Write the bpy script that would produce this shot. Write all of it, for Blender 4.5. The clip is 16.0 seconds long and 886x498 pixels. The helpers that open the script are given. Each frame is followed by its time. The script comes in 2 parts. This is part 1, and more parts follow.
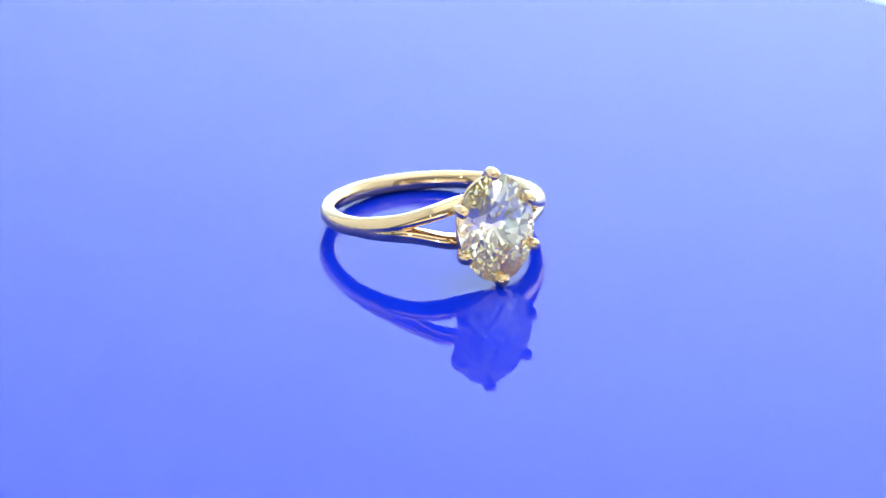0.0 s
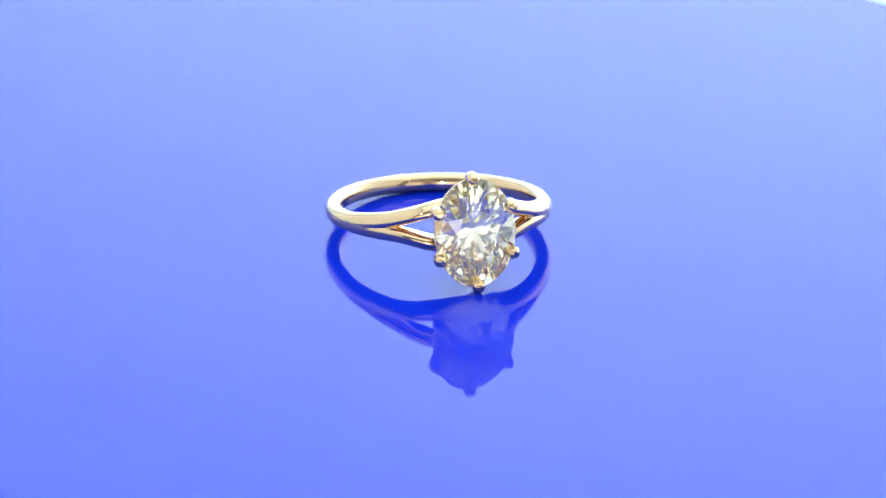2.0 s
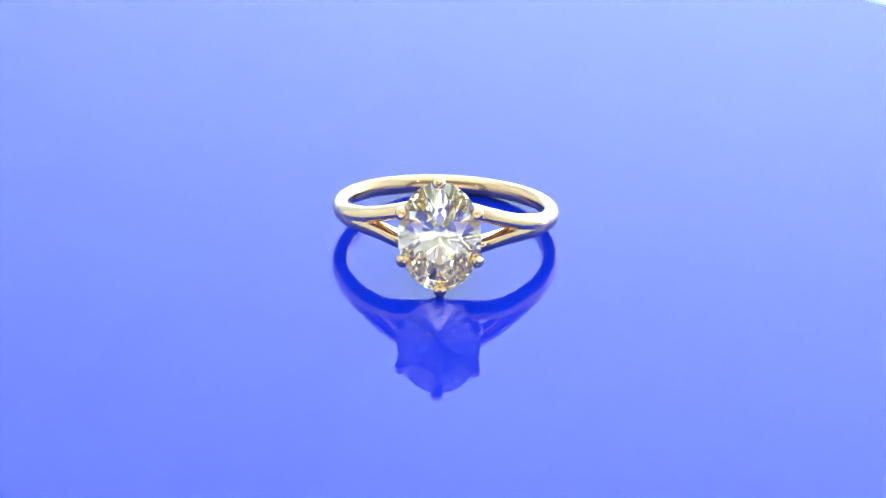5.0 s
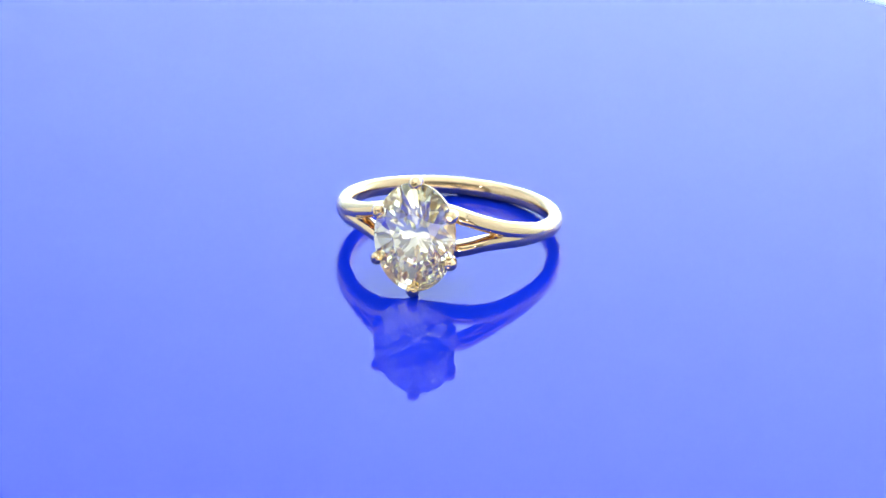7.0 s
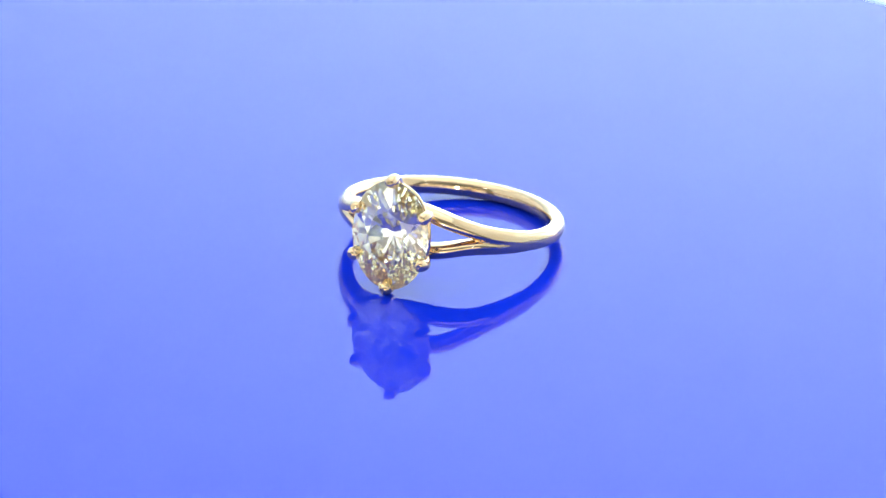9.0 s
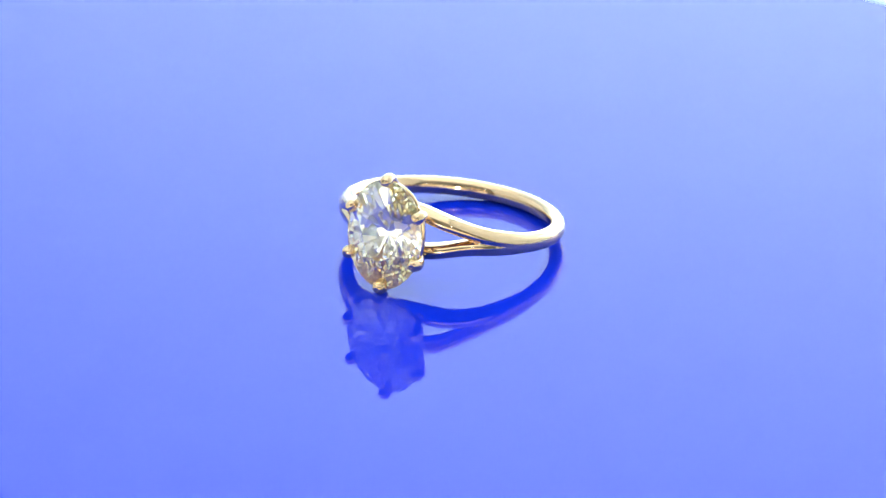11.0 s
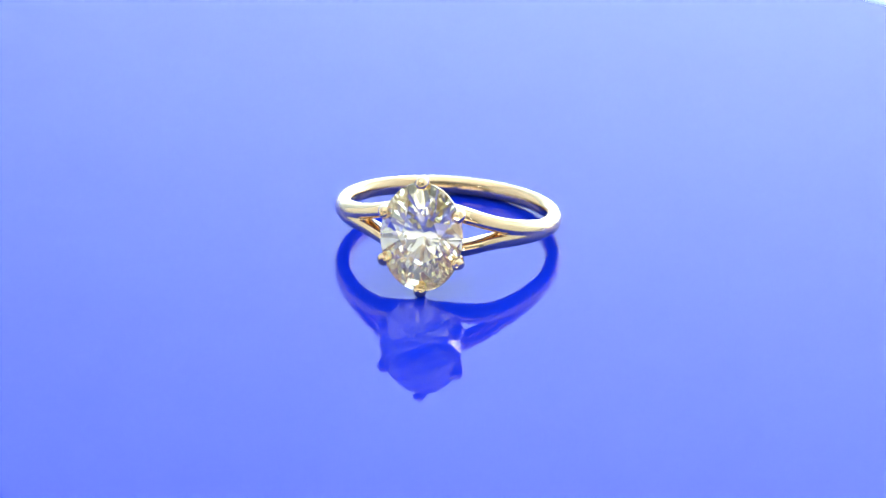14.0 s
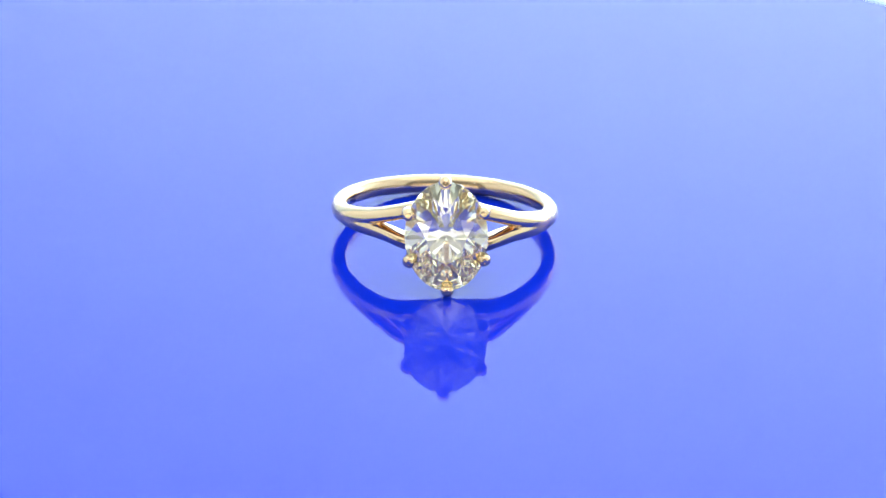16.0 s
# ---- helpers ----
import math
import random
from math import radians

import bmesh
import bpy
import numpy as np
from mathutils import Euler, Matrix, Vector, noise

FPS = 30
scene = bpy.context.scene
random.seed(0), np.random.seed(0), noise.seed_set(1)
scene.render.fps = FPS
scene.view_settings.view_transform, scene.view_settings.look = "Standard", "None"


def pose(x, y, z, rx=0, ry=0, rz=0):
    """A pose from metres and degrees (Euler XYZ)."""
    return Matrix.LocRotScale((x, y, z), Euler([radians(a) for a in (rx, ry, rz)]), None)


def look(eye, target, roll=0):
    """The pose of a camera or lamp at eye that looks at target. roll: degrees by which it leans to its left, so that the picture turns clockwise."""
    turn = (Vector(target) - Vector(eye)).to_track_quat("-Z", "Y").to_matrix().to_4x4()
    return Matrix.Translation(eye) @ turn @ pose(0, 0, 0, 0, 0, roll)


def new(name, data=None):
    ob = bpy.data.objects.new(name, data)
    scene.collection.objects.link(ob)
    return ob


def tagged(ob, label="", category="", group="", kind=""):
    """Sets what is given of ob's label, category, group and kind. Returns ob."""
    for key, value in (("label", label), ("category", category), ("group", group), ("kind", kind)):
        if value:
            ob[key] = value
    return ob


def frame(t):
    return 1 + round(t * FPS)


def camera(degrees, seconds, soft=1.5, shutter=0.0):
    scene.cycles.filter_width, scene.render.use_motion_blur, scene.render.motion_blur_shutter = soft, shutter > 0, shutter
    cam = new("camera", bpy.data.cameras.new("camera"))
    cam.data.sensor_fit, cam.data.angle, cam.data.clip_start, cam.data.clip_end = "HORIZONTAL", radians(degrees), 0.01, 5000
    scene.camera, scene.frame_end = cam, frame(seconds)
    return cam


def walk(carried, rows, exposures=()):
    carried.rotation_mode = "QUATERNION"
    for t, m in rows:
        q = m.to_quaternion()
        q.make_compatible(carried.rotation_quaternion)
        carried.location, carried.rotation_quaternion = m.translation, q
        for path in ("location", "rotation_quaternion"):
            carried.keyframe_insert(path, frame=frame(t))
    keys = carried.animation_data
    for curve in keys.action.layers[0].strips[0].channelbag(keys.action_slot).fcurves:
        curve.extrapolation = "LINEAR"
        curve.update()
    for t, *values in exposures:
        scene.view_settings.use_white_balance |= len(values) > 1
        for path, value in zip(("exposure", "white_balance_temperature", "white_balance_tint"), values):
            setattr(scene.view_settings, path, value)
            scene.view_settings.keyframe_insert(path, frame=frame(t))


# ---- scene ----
MM = 0.001
cam = camera(8.88, 16.0, soft=1.5)
EYE, AIM, LEAN = (0.00188, -0.45622, 0.20459), (0.00188, -0.00138, 0.0), 0.66
cam.data.dof.use_dof, cam.data.dof.focus_distance, cam.data.dof.aperture_fstop = True, 0.488, 50.0
walk(cam, [(0.0, look(EYE, AIM, LEAN)), (16.0, look(EYE, AIM, LEAN))])
scene.view_settings.exposure = 0.0
scene.cycles.max_bounces = scene.cycles.glossy_bounces = scene.cycles.transmission_bounces = 24

# ---- light: a small light tent with an LED ceiling and added fill lamps ----
world = bpy.data.worlds.new("world")
scene.world = world
world.use_nodes = True
world.node_tree.nodes["Background"].inputs[0].default_value = (0.8, 0.9, 1.0, 1)
world.node_tree.nodes["Background"].inputs[1].default_value = 0.02


def panel_lamp(name, eye, target, width, height, watts, colour):
    data = bpy.data.lights.new(name, "AREA")
    data.shape, data.size, data.size_y, data.energy, data.color = "RECTANGLE", width, height, watts, colour
    ob = new(name, data)
    ob.matrix_world = look(eye, target)
    return ob


COOL = (0.97, 0.99, 1.0)
panel_lamp("ceiling_led_panel", (0.0, 0.10, 0.73), (0.0, 0.101, 0.0), 0.86, 0.76, 1.22, COOL)
# Added lamp, hidden from the ring, brightens the wall mirrored in the plate.
panel_lamp("added_wall_wash", (0.16, 0.26, 0.015), (0.16, 0.50, 0.20), 0.50, 0.08, 5.5, COOL)
WARM = (1.0, 0.97, 0.91)
# Unseen fill added high in front to brighten the stone and gold.
panel_lamp("front_fill_lamp", (0.0, -0.345, 0.565), (0.0, 0.0, 0.01), 0.84, 0.38, 0.30, WARM)
# Unseen fill added below the slot to light the stone's face.
panel_lamp("low_fill_lamp", (0.0, -0.412, 0.055), (0.0, 0.0, 0.03), 0.70, 0.13, 0.38, WARM)
for spot, watts, size in (((-0.03, -0.40, 0.07), 1.5, 0.0105), ((-0.30, -0.36, 0.31), 0.4, 0.008), ((0.30, -0.36, 0.31), 0.4, 0.008)):
    bulb = bpy.data.lights.new("led_bulb", "POINT")
    bulb.energy, bulb.shadow_soft_size, bulb.color = watts, size, (1.0, 0.97, 0.92)
    new("led_bulb", bulb).location = spot


# ---- materials ----
def material(name):
    m = bpy.data.materials.new(name)
    m.use_nodes = True
    t = m.node_tree
    return m, t, t.nodes["Principled BSDF"]


def add(t, kind, **values):
    n = t.nodes.new(kind)
    for key, value in values.items():
        n.inputs[key].default_value = value
    return n


def relief(t, b, scale, strength, distance, detail=4.0):
    tc = t.nodes.new("ShaderNodeTexCoord")
    nz = add(t, "ShaderNodeTexNoise", Scale=scale, Detail=detail)
    bump = add(t, "ShaderNodeBump", Strength=strength, Distance=distance)
    t.links.new(tc.outputs["Object"], nz.inputs["Vector"])
    t.links.new(nz.outputs["Fac"], bump.inputs["Height"])
    t.links.new(bump.outputs["Normal"], b.inputs["Normal"])
    return nz


def ramp(t, source, c0, c1, p0=0.3, p1=0.7):
    r = t.nodes.new("ShaderNodeValToRGB")
    r.color_ramp.elements[0].position, r.color_ramp.elements[1].position = p0, p1
    r.color_ramp.elements[0].color, r.color_ramp.elements[1].color = (*c0, 1), (*c1, 1)
    t.links.new(source.outputs["Fac"], r.inputs["Fac"])
    return r


def blue_acrylic():
    m, t, b = material("blue_acrylic")
    tc = t.nodes.new("ShaderNodeTexCoord")
    big = add(t, "ShaderNodeTexNoise", Scale=40.0, Detail=3.0)
    t.links.new(tc.outputs["Object"], big.inputs["Vector"])
    col = ramp(t, big, (0.003, 0.028, 0.70), (0.004, 0.033, 0.74))
    t.links.new(col.outputs["Color"], b.inputs["Base Color"])
    fine = add(t, "ShaderNodeTexNoise", Scale=900.0, Detail=2.0)
    t.links.new(tc.outputs["Object"], fine.inputs["Vector"])
    rough = ramp(t, fine, (0.0, 0.0, 0.0), (0.004, 0.004, 0.004))
    t.links.new(rough.outputs["Color"], b.inputs["Roughness"])
    b.inputs["IOR"].default_value = 1.40
    return m


def gold():
    m, t, b = material("yellow_gold")
    b.inputs["Metallic"].default_value = 1.0
    nz = relief(t, b, 600.0, 0.012, 0.0001)
    col = ramp(t, nz, (0.75, 0.54, 0.30), (0.79, 0.575, 0.335))
    t.links.new(col.outputs["Color"], b.inputs["Base Color"])
    rough = ramp(t, nz, (0.03, 0.03, 0.03), (0.07, 0.07, 0.07))
    t.links.new(rough.outputs["Color"], b.inputs["Roughness"])
    return m


def diamond_glass():
    m, t, b = material("diamond")
    t.nodes.remove(b)
    g = add(t, "ShaderNodeBsdfGlass", Color=(1.0, 0.992, 0.93, 1), Roughness=0.0, IOR=2.42)
    t.links.new(g.outputs[0], t.nodes["Material Output"].inputs["Surface"])
    return m


def cloth(name, c0, c1, rough=0.9):
    m, t, b = material(name)
    nz = relief(t, b, 700.0, 0.2, 0.0003)
    col = ramp(t, nz, c0, c1)
    t.links.new(col.outputs["Color"], b.inputs["Base Color"])
    b.inputs["Roughness"].default_value = rough
    return m


BLUE, GOLD, DIAMOND = blue_acrylic(), gold(), diamond_glass()
WHITE_CLOTH = cloth("white_tent_cloth", (0.80, 0.80, 0.80), (0.86, 0.86, 0.86))
DARK_CLOTH = cloth("dark_grey_cloth", (0.10, 0.10, 0.11), (0.14, 0.14, 0.15))
PALE_BLUE = cloth("pale_blue_paper", (0.62, 0.76, 0.88), (0.66, 0.80, 0.91))
GREY_CLOTH = cloth("grey_cloth", (0.15, 0.15, 0.15), (0.19, 0.19, 0.19))
WHITE_PLASTIC = cloth("white_plastic", (0.76, 0.77, 0.78), (0.82, 0.82, 0.83), 0.4)


# ---- builders ----
def part(name, bm, mat, parent=None, label="", smooth=True, turn=True):
    me = bpy.data.meshes.new(name)
    if turn:
        bmesh.ops.recalc_face_normals(bm, faces=bm.faces)
    bm.to_mesh(me)
    bm.free()
    me.materials.append(mat)
    for f in me.polygons:
        f.use_smooth = smooth
    ob = new(name, me)
    if parent is not None:
        ob.parent = parent
    if label:
        tagged(ob, label)
    return ob


def smooth_step(a, b, x):
    s = min(max((x - a) / (b - a), 0.0), 1.0)
    return s * s * (3 - 2 * s)


def sweep(sections, caps=True):
    """A skin over rings of points, all of one count."""
    bm = bmesh.new()
    rings = [[bm.verts.new(Vector(p) * MM) for p in ring] for ring in sections]
    n = len(rings[0])
    for a, b in zip(rings, rings[1:]):
        for i in range(n):
            bm.faces.new((a[i], a[(i + 1) % n], b[(i + 1) % n], b[i]))
    if caps:
        bm.faces.new(rings[0])
        bm.faces.new(rings[-1])
    return bm


def tube(path, radii, n=16, flat=1.0):
    """A round rod along a path, its ends rounded by the radii."""
    pts = [Vector(p) for p in path]
    sections = []
    side = None
    for i, p in enumerate(pts):
        d = (pts[min(i + 1, len(pts) - 1)] - pts[max(i - 1, 0)]).normalized()
        if side is None:
            side = d.orthogonal().normalized()
        side = (side - d * side.dot(d)).normalized()
        up = d.cross(side)
        sections.append([p + (side * math.cos(a) + up * math.sin(a) * flat) * radii[i] for a in (2 * math.pi * k / n for k in range(n))])
    return sweep(sections)


def box(x0, x1, y0, y1, z0, z1):
    bm = bmesh.new()
    bmesh.ops.create_cube(bm, size=1.0, matrix=Matrix.LocRotScale(((x0 + x1) / 2, (y0 + y1) / 2, (z0 + z1) / 2), None, (x1 - x0, y1 - y0, z1 - z0)))
    return bm


def lathe(profile, n=160):
    """A body of revolution round z, from (radius, z) in millimetres."""
    return sweep([[(r * math.cos(a), r * math.sin(a), z) for a in (2 * math.pi * k / n for k in range(n))] for r, z in profile])


# ---- the tent ----
X, Y0, Y1, Z0, Z1, TH = 0.5, -0.62, 0.5, -0.034, 0.76, 0.004
FRONT, HOLE_X, HOLE_Z0, HOLE_Z1 = -0.42, 0.045, 0.14, 0.27


def front_panel():
    """An unseen grey panel added to darken reflections, with a slot through which the camera looks."""
    bm = bmesh.new()
    for x0, x1, z0, z1 in ((-X, -HOLE_X, Z0, Z1), (HOLE_X, X, Z0, Z1), (-HOLE_X, HOLE_X, Z0, HOLE_Z0), (-HOLE_X, HOLE_X, HOLE_Z1, Z1)):
        piece = box(x0, x1, FRONT - TH, FRONT, z0, z1)
        me = bpy.data.meshes.new("piece")
        piece.to_mesh(me)
        piece.free()
        bm.from_mesh(me)
        bpy.data.meshes.remove(me)
    bmesh.ops.remove_doubles(bm, verts=bm.verts, dist=0.0001)
    return bm


for name, bm, mat, words in (
        ("floor", box(-X, X, Y0, Y1, Z0 - TH, Z0), PALE_BLUE, "pale blue paper floor of a photo tent"),
        ("wall_back", box(-X, X, Y1, Y1 + TH, Z0, Z1), PALE_BLUE, "pale blue paper back wall of a photo tent"),
        ("wall_left", box(-X - TH, -X, Y0, Y1, Z0, Z1), WHITE_CLOTH, "white cloth side wall of a photo tent"),
        ("wall_right", box(X, X + TH, Y0, Y1, Z0, Z1), WHITE_CLOTH, "white cloth side wall of a photo tent"),
        ("wall_front", front_panel(), GREY_CLOTH, "unseen grey cloth panel added in front to darken reflections, with a slot"),
        # Unseen cloth, added so that the slot mirrors dark in gold and stone.
        ("wall_hood", box(-X, X, Y0 - TH, Y0, Z0, Z1), DARK_CLOTH, "unseen dark grey cloth added behind the camera to keep the slot dark"),
        ("ceiling", box(-X - TH, X + TH, Y0 - TH, Y1 + TH, Z1, Z1 + TH), WHITE_CLOTH, "white cloth top of a photo tent")):
    tagged(part(name, bm, mat, smooth=False), words, name.split("_")[0], kind="structure")

# ---- the turntable ----
turntable = tagged(new("display_turntable"), "round display turntable with a glossy deep blue acrylic plate", "turntable")
turntable.location = (0, 0, Z0)
DROP = -Z0 / MM
part("base", lathe([(0.1, 0.0), (66.0, 0.0), (67.5, 0.6), (68.0, 2.0), (68.0, 22.0), (67.4, 23.4), (66.0, 24.0), (0.1, 24.0)]), WHITE_PLASTIC, turntable, "white plastic turntable base")
platter = part("platter", lathe([(0.1, 24.6), (68.0, 24.6), (69.6, 25.2), (70.0, 26.5), (70.0, 29.6), (69.5, 30.6), (68.0, 31.0), (0.1, 31.0)]), WHITE_PLASTIC, turntable, "white plastic platter")
part("plate", lathe([(0.1, DROP - 3.0), (72.7, DROP - 3.0), (73.15, DROP - 2.6), (73.15, DROP - 0.4), (72.8, DROP), (40.0, DROP), (0.1, DROP)]), BLUE, platter, "glossy deep blue acrylic plate", smooth=False)

# ---- the ring, its hole's axis along its own z, the stone towards -y ----
RISE = 0.80          # the head sits above the hoop's middle plane
TWIST = pose(0, 0, 0, 0, 2.54, 0)
ring = tagged(new("diamond_ring"), "yellow gold split-shank ring with oval diamond on blue plate", "ring")


def hoop_point(phi, radius, z):
    """phi: degrees from the stone's side round the hoop."""
    return Vector((radius * math.sin(radians(phi)), -radius * math.cos(radians(phi)), z))


def section(phi, radius, z, thick, wide, n=44, power=2.8, outer=2.0, shear=0.0):
    """A rounded cross-section, thick along the radius and wide along z."""
    pts = []
    for k in range(n):
        a = 2 * math.pi * k / n
        c, s = math.cos(a), math.sin(a)
        p = power if c < 0 else outer
        dr = thick * math.copysign(abs(c) ** (2 / p), c)
        dz = wide * math.copysign(abs(s) ** (2 / p), s)
        pts.append(TWIST @ hoop_point(phi, radius + dr - (shear * dz if c > 0 else 0.0) * c, z + dz))
    return pts


def band():
    rows = []
    for i in range(181):
        phi = 36 + (324 - 36) * i / 180
        f = min(phi, 360 - phi)
        grow = smooth_step(120, 60, f)
        end = smooth_step(35, 62, f)
        rows.append(section(phi, 9.25 + 0.05 * smooth_step(70, 40, f), eased(min(f, 86), ARM_MID), 0.745 * (0.3 + 0.7 * end), (0.81 + 0.07 * grow) * (0.35 + 0.65 * end), power=2.1 + 0.6 * grow, shear=0.02 * grow))
    return sweep(rows)


# course of one arm of the split shank: angle, half gap, middle's height, half thickness
ARM_PHI = [0, 8, 14, 20, 27, 35, 42, 50, 60, 70, 86]
ARM_GAP = [1.78, 1.74, 1.64, 1.42, 1.08, 0.76, 0.58, 0.45, 0.33, 0.18, 0.05]
ARM_MID = [0.78, 0.78, 0.76, 0.72, 0.68, 0.60, 0.45, 0.32, 0.20, 0.10, 0.0]
ARM_THICK = [0.50, 0.72, 1.05, 1.15, 1.03, 0.90, 0.83, 0.79, 0.76, 0.74, 0.70]


def eased(phi, values):
    """The table's value, rounded off over a few degrees."""
    return sum(float(np.interp(phi + d, ARM_PHI, values)) for d in (-6, -4, -2, 0, 2, 4, 6)) / 7


def arm(side, up):
    rows = []
    for i in range(61):
        phi = 85 * (1 - i / 60)
        thick = eased(phi, ARM_THICK)
        start = smooth_step(86, 66, phi)
        rows.append(section(side * phi, 8.51 + thick, up * eased(phi, ARM_GAP) + eased(phi, ARM_MID), thick * (0.6 + 0.4 * start), 0.70 * (0.7 + 0.3 * start), n=44, power=3.0, outer=2.2, shear=(0.32 if up > 0 else -0.22) * smooth_step(80, 60, phi)))
    return sweep(rows)


def shank():
    """Band and arms cast as one piece with filleted joints, then told apart again where the shank splits."""
    bm = bmesh.new()
    for piece in [band()] + [arm(side, up) for side in (-1, 1) for up in (-1, 1)]:
        bmesh.ops.recalc_face_normals(piece, faces=piece.faces)
        me = bpy.data.meshes.new("piece")
        piece.to_mesh(me)
        piece.free()
        bm.from_mesh(me)
        bpy.data.meshes.remove(me)
    bmesh.ops.scale(bm, vec=(1000, 1000, 1000), verts=bm.verts)
    me = bpy.data.meshes.new("cast")
    bm.to_mesh(me)
    bm.free()
    cast = new("cast", me)
    fuse = cast.modifiers.new("fuse", "REMESH")
    fuse.mode, fuse.voxel_size, fuse.adaptivity = "VOXEL", 0.065, 0.0
    polish = cast.modifiers.new("polish", "SMOOTH")
    polish.factor, polish.iterations = 0.5, 14
    bpy.context.view_layer.update()
    whole = bpy.data.meshes.new_from_object(cast.evaluated_get(bpy.context.evaluated_depsgraph_get()))
    bpy.data.objects.remove(cast)
    bpy.data.meshes.remove(me)
    co = np.empty(len(whole.vertices) * 3, dtype=np.float32)
    whole.vertices.foreach_get("co", co)
    co = co.reshape(-1, 3)
    normals = np.array([n.vector[:] for n in whole.vertex_normals], dtype=np.float32)
    quads = [tuple(p.vertices) for p in whole.polygons]
    middle = np.array([p.center[:] for p in whole.polygons])
    bpy.data.meshes.remove(whole)
    level = np.array(TWIST.inverted().to_3x3())
    flat = middle @ level.T
    phi = np.degrees(np.arctan2(flat[:, 0], -flat[:, 1]))
    mid = np.interp(np.abs(phi), ARM_PHI, ARM_MID)
    key = np.where(np.abs(phi) > 52, 0, np.where(phi < 0, 1, 3) + (flat[:, 2] > mid))
    for k in range(5):
        faces = [q for q, own in zip(quads, key) if own == k]
        used = sorted({i for q in faces for i in q})
        place = {i: j for j, i in enumerate(used)}
        me = bpy.data.meshes.new("band" if k == 0 else "split_arm")
        me.from_pydata([tuple(v) for v in (co[used] * MM).tolist()], [], [tuple(place[i] for i in q) for q in faces])
        me.materials.append(GOLD)
        me.shade_smooth()
        me.normals_split_custom_set_from_vertices(normals[used].tolist())
        piece = new(me.name, me)
        piece.parent = ring
        tagged(piece, "polished yellow gold band" if k == 0 else "polished gold arm of the split shank")


HALF_W, HALF_L, GIRDLE_Y = 3.58, 4.80, -12.6


def outline(a, scale=1.0, power=1.97):
    c, s = math.cos(a), math.sin(a)
    return (HALF_W * scale * math.copysign(abs(c) ** (2 / power), c), HALF_L * scale * math.copysign(abs(s) ** (2 / power), s))


CROWN, PAVILION, GIRDLE, KEEL = 0.85, 3.6, 0.16, 0.2      # heights of the cut and the drawn-out culet, in millimetres


def cut_planes():
    """The facets of an oval brilliant: three points each, in millimetres from the girdle's middle."""
    wide, star, low = 0.48, 0.76, 0.18

    def at(turn, radius, height, keel=0.0):
        a = turn * math.pi / 4
        return Vector((HALF_W * radius * math.cos(a), HALF_L * radius * math.sin(a) + (1 - radius) * keel * math.sin(a), height))

    h = GIRDLE / 2
    c = math.cos(math.pi / 8)
    star_h = h + CROWN * (1 - (star * c - wide) / (1 - wide))
    low_h = -h - PAVILION * (1 - low * c)
    planes = [(at(0, 1, h + CROWN), at(2, 1, h + CROWN), at(4, 1, h + CROWN))]
    for k in range(8):
        planes.append((at(k, 1, h), at(k - 0.5, star, star_h), at(k + 0.5, star, star_h)))
        planes.append((at(k, wide, h + CROWN), at(k + 1, wide, h + CROWN), at(k + 0.5, star, star_h)))
        planes.append((at(k, 1, -h), at(k - 0.5, low, low_h, KEEL), at(k + 0.5, low, low_h, KEEL)))
        for g in (k, k + 0.5):
            planes.append((at(g, 1, h), at(g + 0.5, 1, h), at(k + 0.5, star, star_h)))
            planes.append((at(g, 1, -h), at(g + 0.5, 1, -h), at(k + 0.5, low, low_h, KEEL)))
    return planes


def brilliant():
    """A rough oval prism, cut facet by facet; its face looks along z."""
    n = 96
    bm = bmesh.new()
    rings = [[bm.verts.new((HALF_W * math.cos(2 * math.pi * k / n), HALF_L * math.sin(2 * math.pi * k / n), z)) for k in range(n)] for z in (-5.0, 3.0)]
    for k in range(n):
        bm.faces.new((rings[0][k], rings[0][(k + 1) % n], rings[1][(k + 1) % n], rings[1][k]))
    bm.faces.new(rings[0])
    bm.faces.new(rings[1])
    for a, b, c in cut_planes():
        normal = (b - a).cross(c - a).normalized()
        if normal.dot(a) < 0:
            normal.negate()
        bmesh.ops.bisect_plane(bm, geom=bm.verts[:] + bm.edges[:] + bm.faces[:], dist=1e-4, plane_co=a, plane_no=normal, clear_outer=True)
        bmesh.ops.holes_fill(bm, edges=[e for e in bm.edges if len(e.link_faces) == 1], sides=0)
    bmesh.ops.recalc_face_normals(bm, faces=bm.faces)
    if bm.calc_volume(signed=True) < 0:
        bmesh.ops.reverse_faces(bm, faces=bm.faces)
    return bm


def stone():
    bm = brilliant()
    for v in bm.verts:
        v.co = Vector((v.co.x, GIRDLE_Y - v.co.z, v.co.y + RISE)) * MM
    part("diamond", bm, DIAMOND, ring, "oval brilliant-cut near-colourless diamond", smooth=False, turn=False)


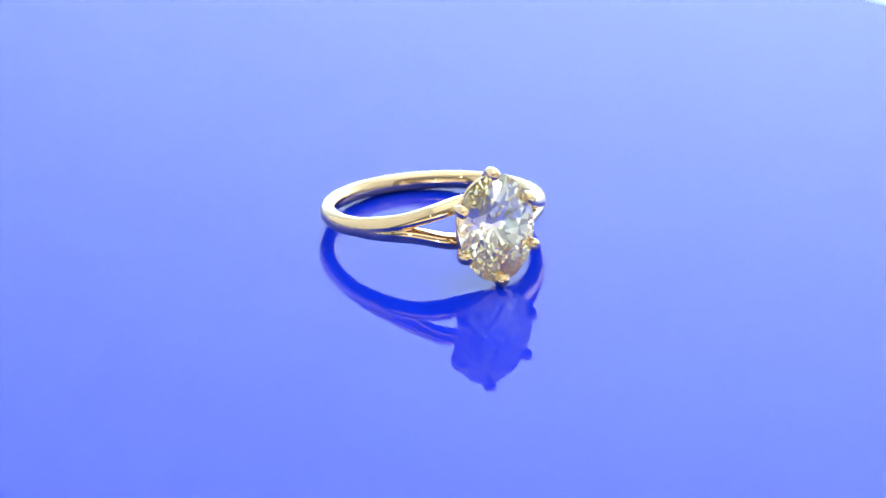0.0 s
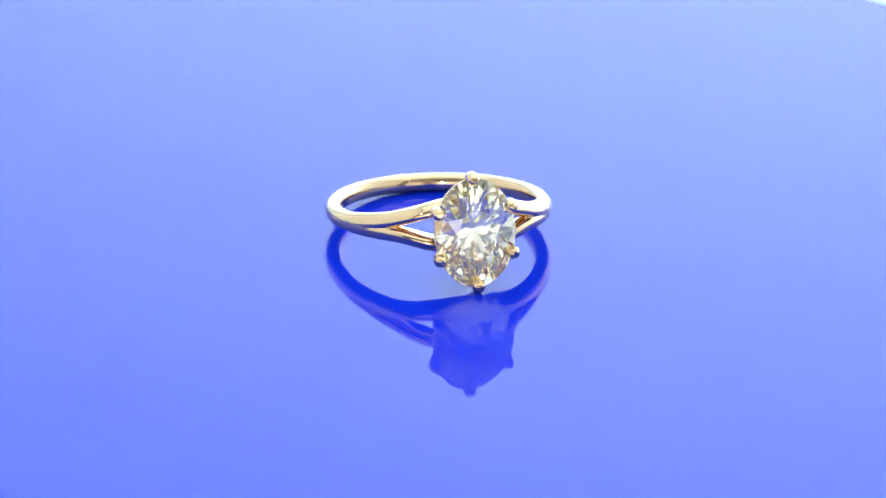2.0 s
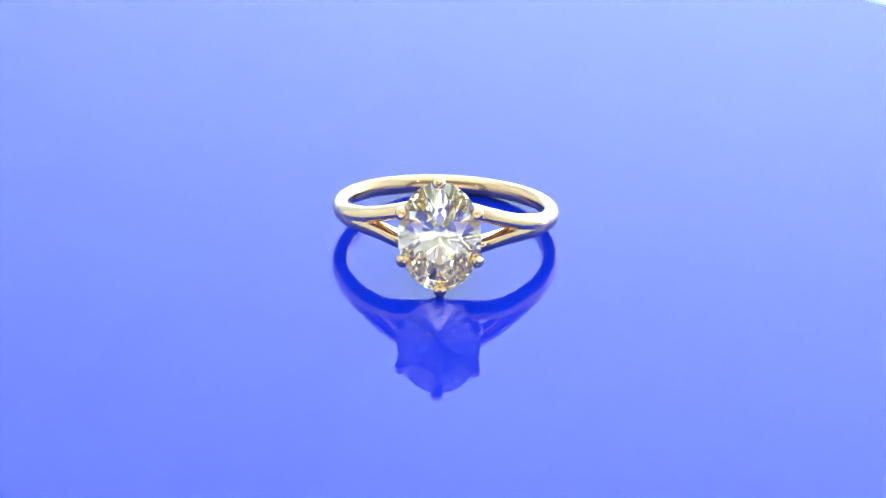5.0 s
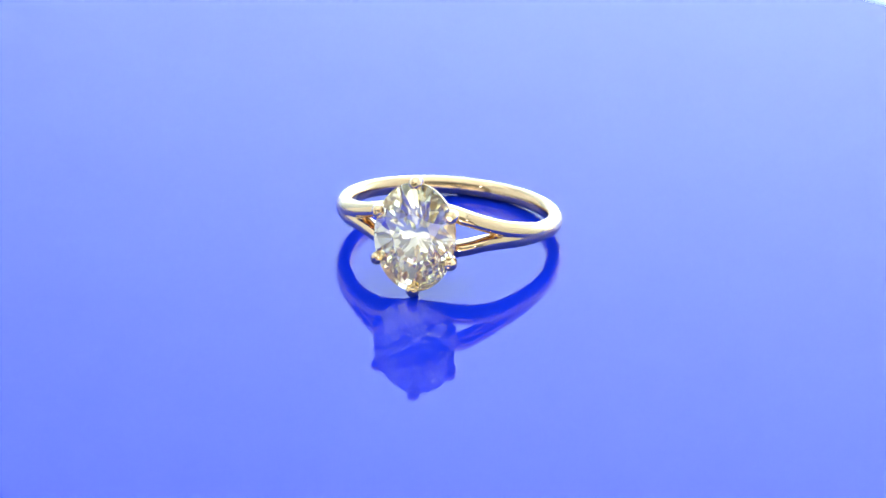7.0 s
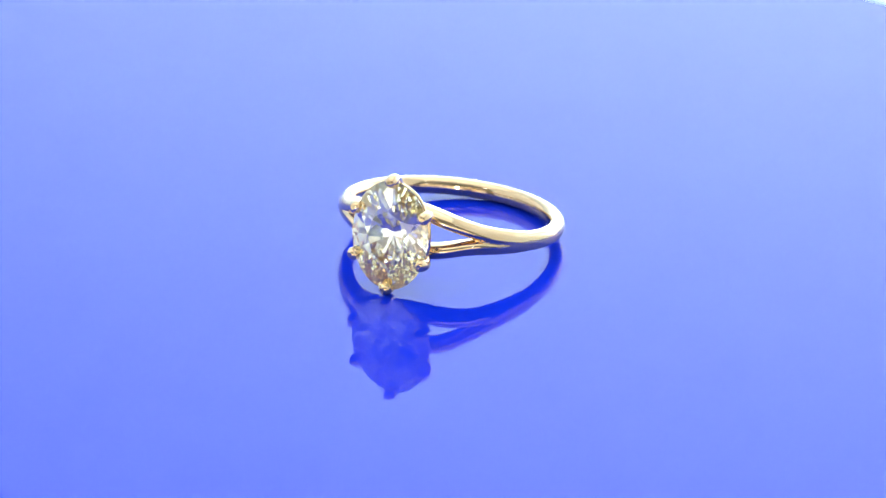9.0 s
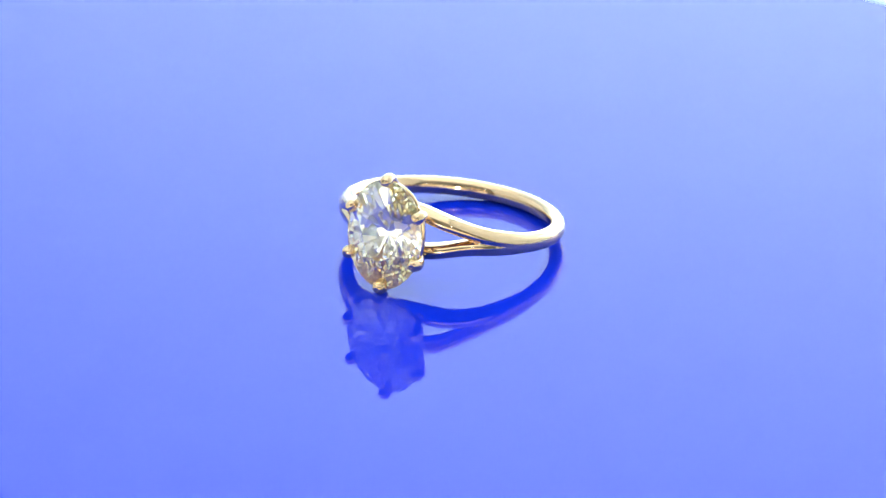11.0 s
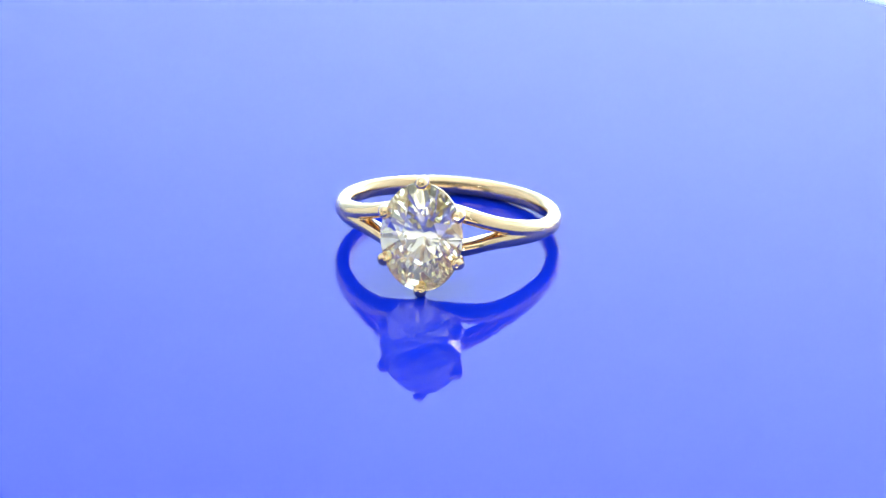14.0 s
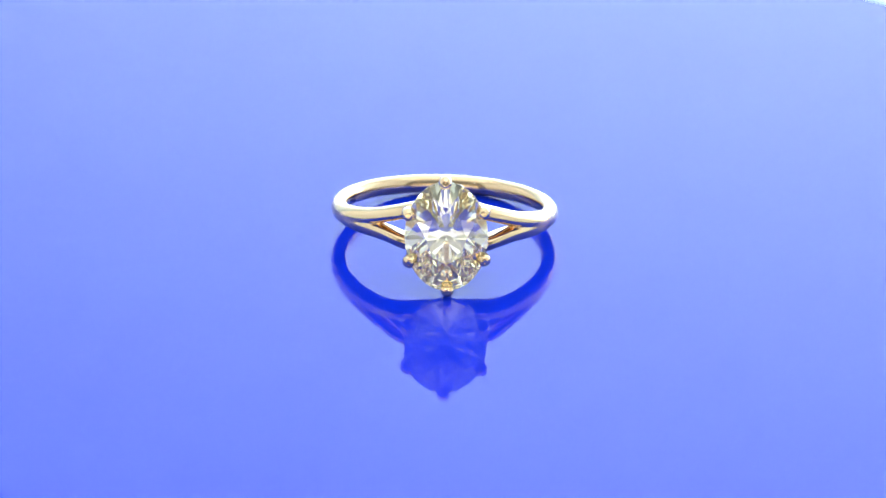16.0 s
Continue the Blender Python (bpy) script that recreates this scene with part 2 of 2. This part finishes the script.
def prong(x, z):
    """A claw from the basket's foot past the girdle, its bead bent over the stone's edge."""
    path, radii = [], []
    k = math.hypot(x, z)
    dx, dz = x / k, z / k
    stops = [(0.42 * k, -9.5, 0.40), (0.62 * k, -10.4, 0.42), (0.84 * k, -11.4, 0.43), (0.98 * k, -12.1, 0.45), (k - 0.01, -12.6, 0.50), (k - 0.12, -12.96, 0.54), (k - 0.26, -13.22, 0.49), (k - 0.40, -13.37, 0.32), (k - 0.47, -13.42, 0.06)]
    for r, y, w in stops:
        path.append((r * dx, y, r * dz + RISE))
        radii.append(1.07 * w)
    # finer, rounded course
    fine, wide = [], []
    for i in range(len(path) - 1):
        p0, p1, p2, p3 = (Vector(path[min(max(j, 0), len(path) - 1)]) for j in (i - 1, i, i + 1, i + 2))
        for q in range(4):
            s = q / 4
            fine.append(0.5 * (2 * p1 + (p2 - p0) * s + (2 * p0 - 5 * p1 + 4 * p2 - p3) * s * s + (3 * p1 - p0 - 3 * p2 + p3) * s ** 3))
            wide.append(radii[i] + (radii[i + 1] - radii[i]) * s)
    bm = tube(fine + [Vector(path[-1])], wide + [radii[-1]], 24)
    # the filed tip
    facing = Vector((0.22 * dx, -1, 0.22 * dz)).normalized()
    out = bmesh.ops.bisect_plane(bm, geom=bm.verts[:] + bm.edges[:] + bm.faces[:], dist=1e-8, plane_co=(Vector(path[6]) + facing * 0.38) * MM, plane_no=facing, clear_outer=True)
    rim = [e for e in out["geom_cut"] if isinstance(e, bmesh.types.BMEdge)]
    tip = bmesh.ops.contextual_create(bm, geom=rim)["faces"]
    bmesh.ops.inset_region(bm, faces=tip, thickness=0.07 * MM, depth=-0.015 * MM)
    part("prong", bm, GOLD, ring, "gold claw with a filed tip")


def rail(scale, y, r):
    sections = []
    for k in range(49):
        a = 2 * math.pi * k / 48
        x, z = outline(a, scale)
        n = Vector((x, 0, z)).normalized()
        sections.append([Vector((x, y, z + RISE)) + (n * math.cos(b) + Vector((0, 1, 0)) * math.sin(b)) * r for b in (2 * math.pi * q / 12 for q in range(12))])
    part("gallery_rail", sweep(sections, caps=False), GOLD, ring, "oval gold rail round the stone")


shank()
stone()
for x, z in ((0, 4.89), (0, -4.78), (-3.29, 2.13), (3.29, 2.13), (-3.29, -2.13), (3.29, -2.13)):
    prong(x, z)
rail(0.60, -10.2, 0.32)
rail(0.90, -11.7, 0.24)

# ---- turning: about one turn a minute, and back again ----
SWING, RATE, BACK = 26.83, -5.771, 10.23


def angle(t):
    return SWING + RATE * (t if t < BACK else 2 * BACK - t)


def motions():
    times = sorted([i * 0.5 for i in range(33)] + [10.1, 10.2, 10.2667, 10.3667])
    rest = pose(2.016 * MM, 1.876 * MM, 2.354 * MM) @ pose(0, 0, 0, 0, -1.298, 0) @ pose(0, 0, 0, -9.579)
    walk(ring, [(t, pose(0, 0, 0, 0, 0, angle(t)) @ rest) for t in times])
    walk(platter, [(t, pose(0, 0, 0, 0, 0, angle(t))) for t in times])


motions()
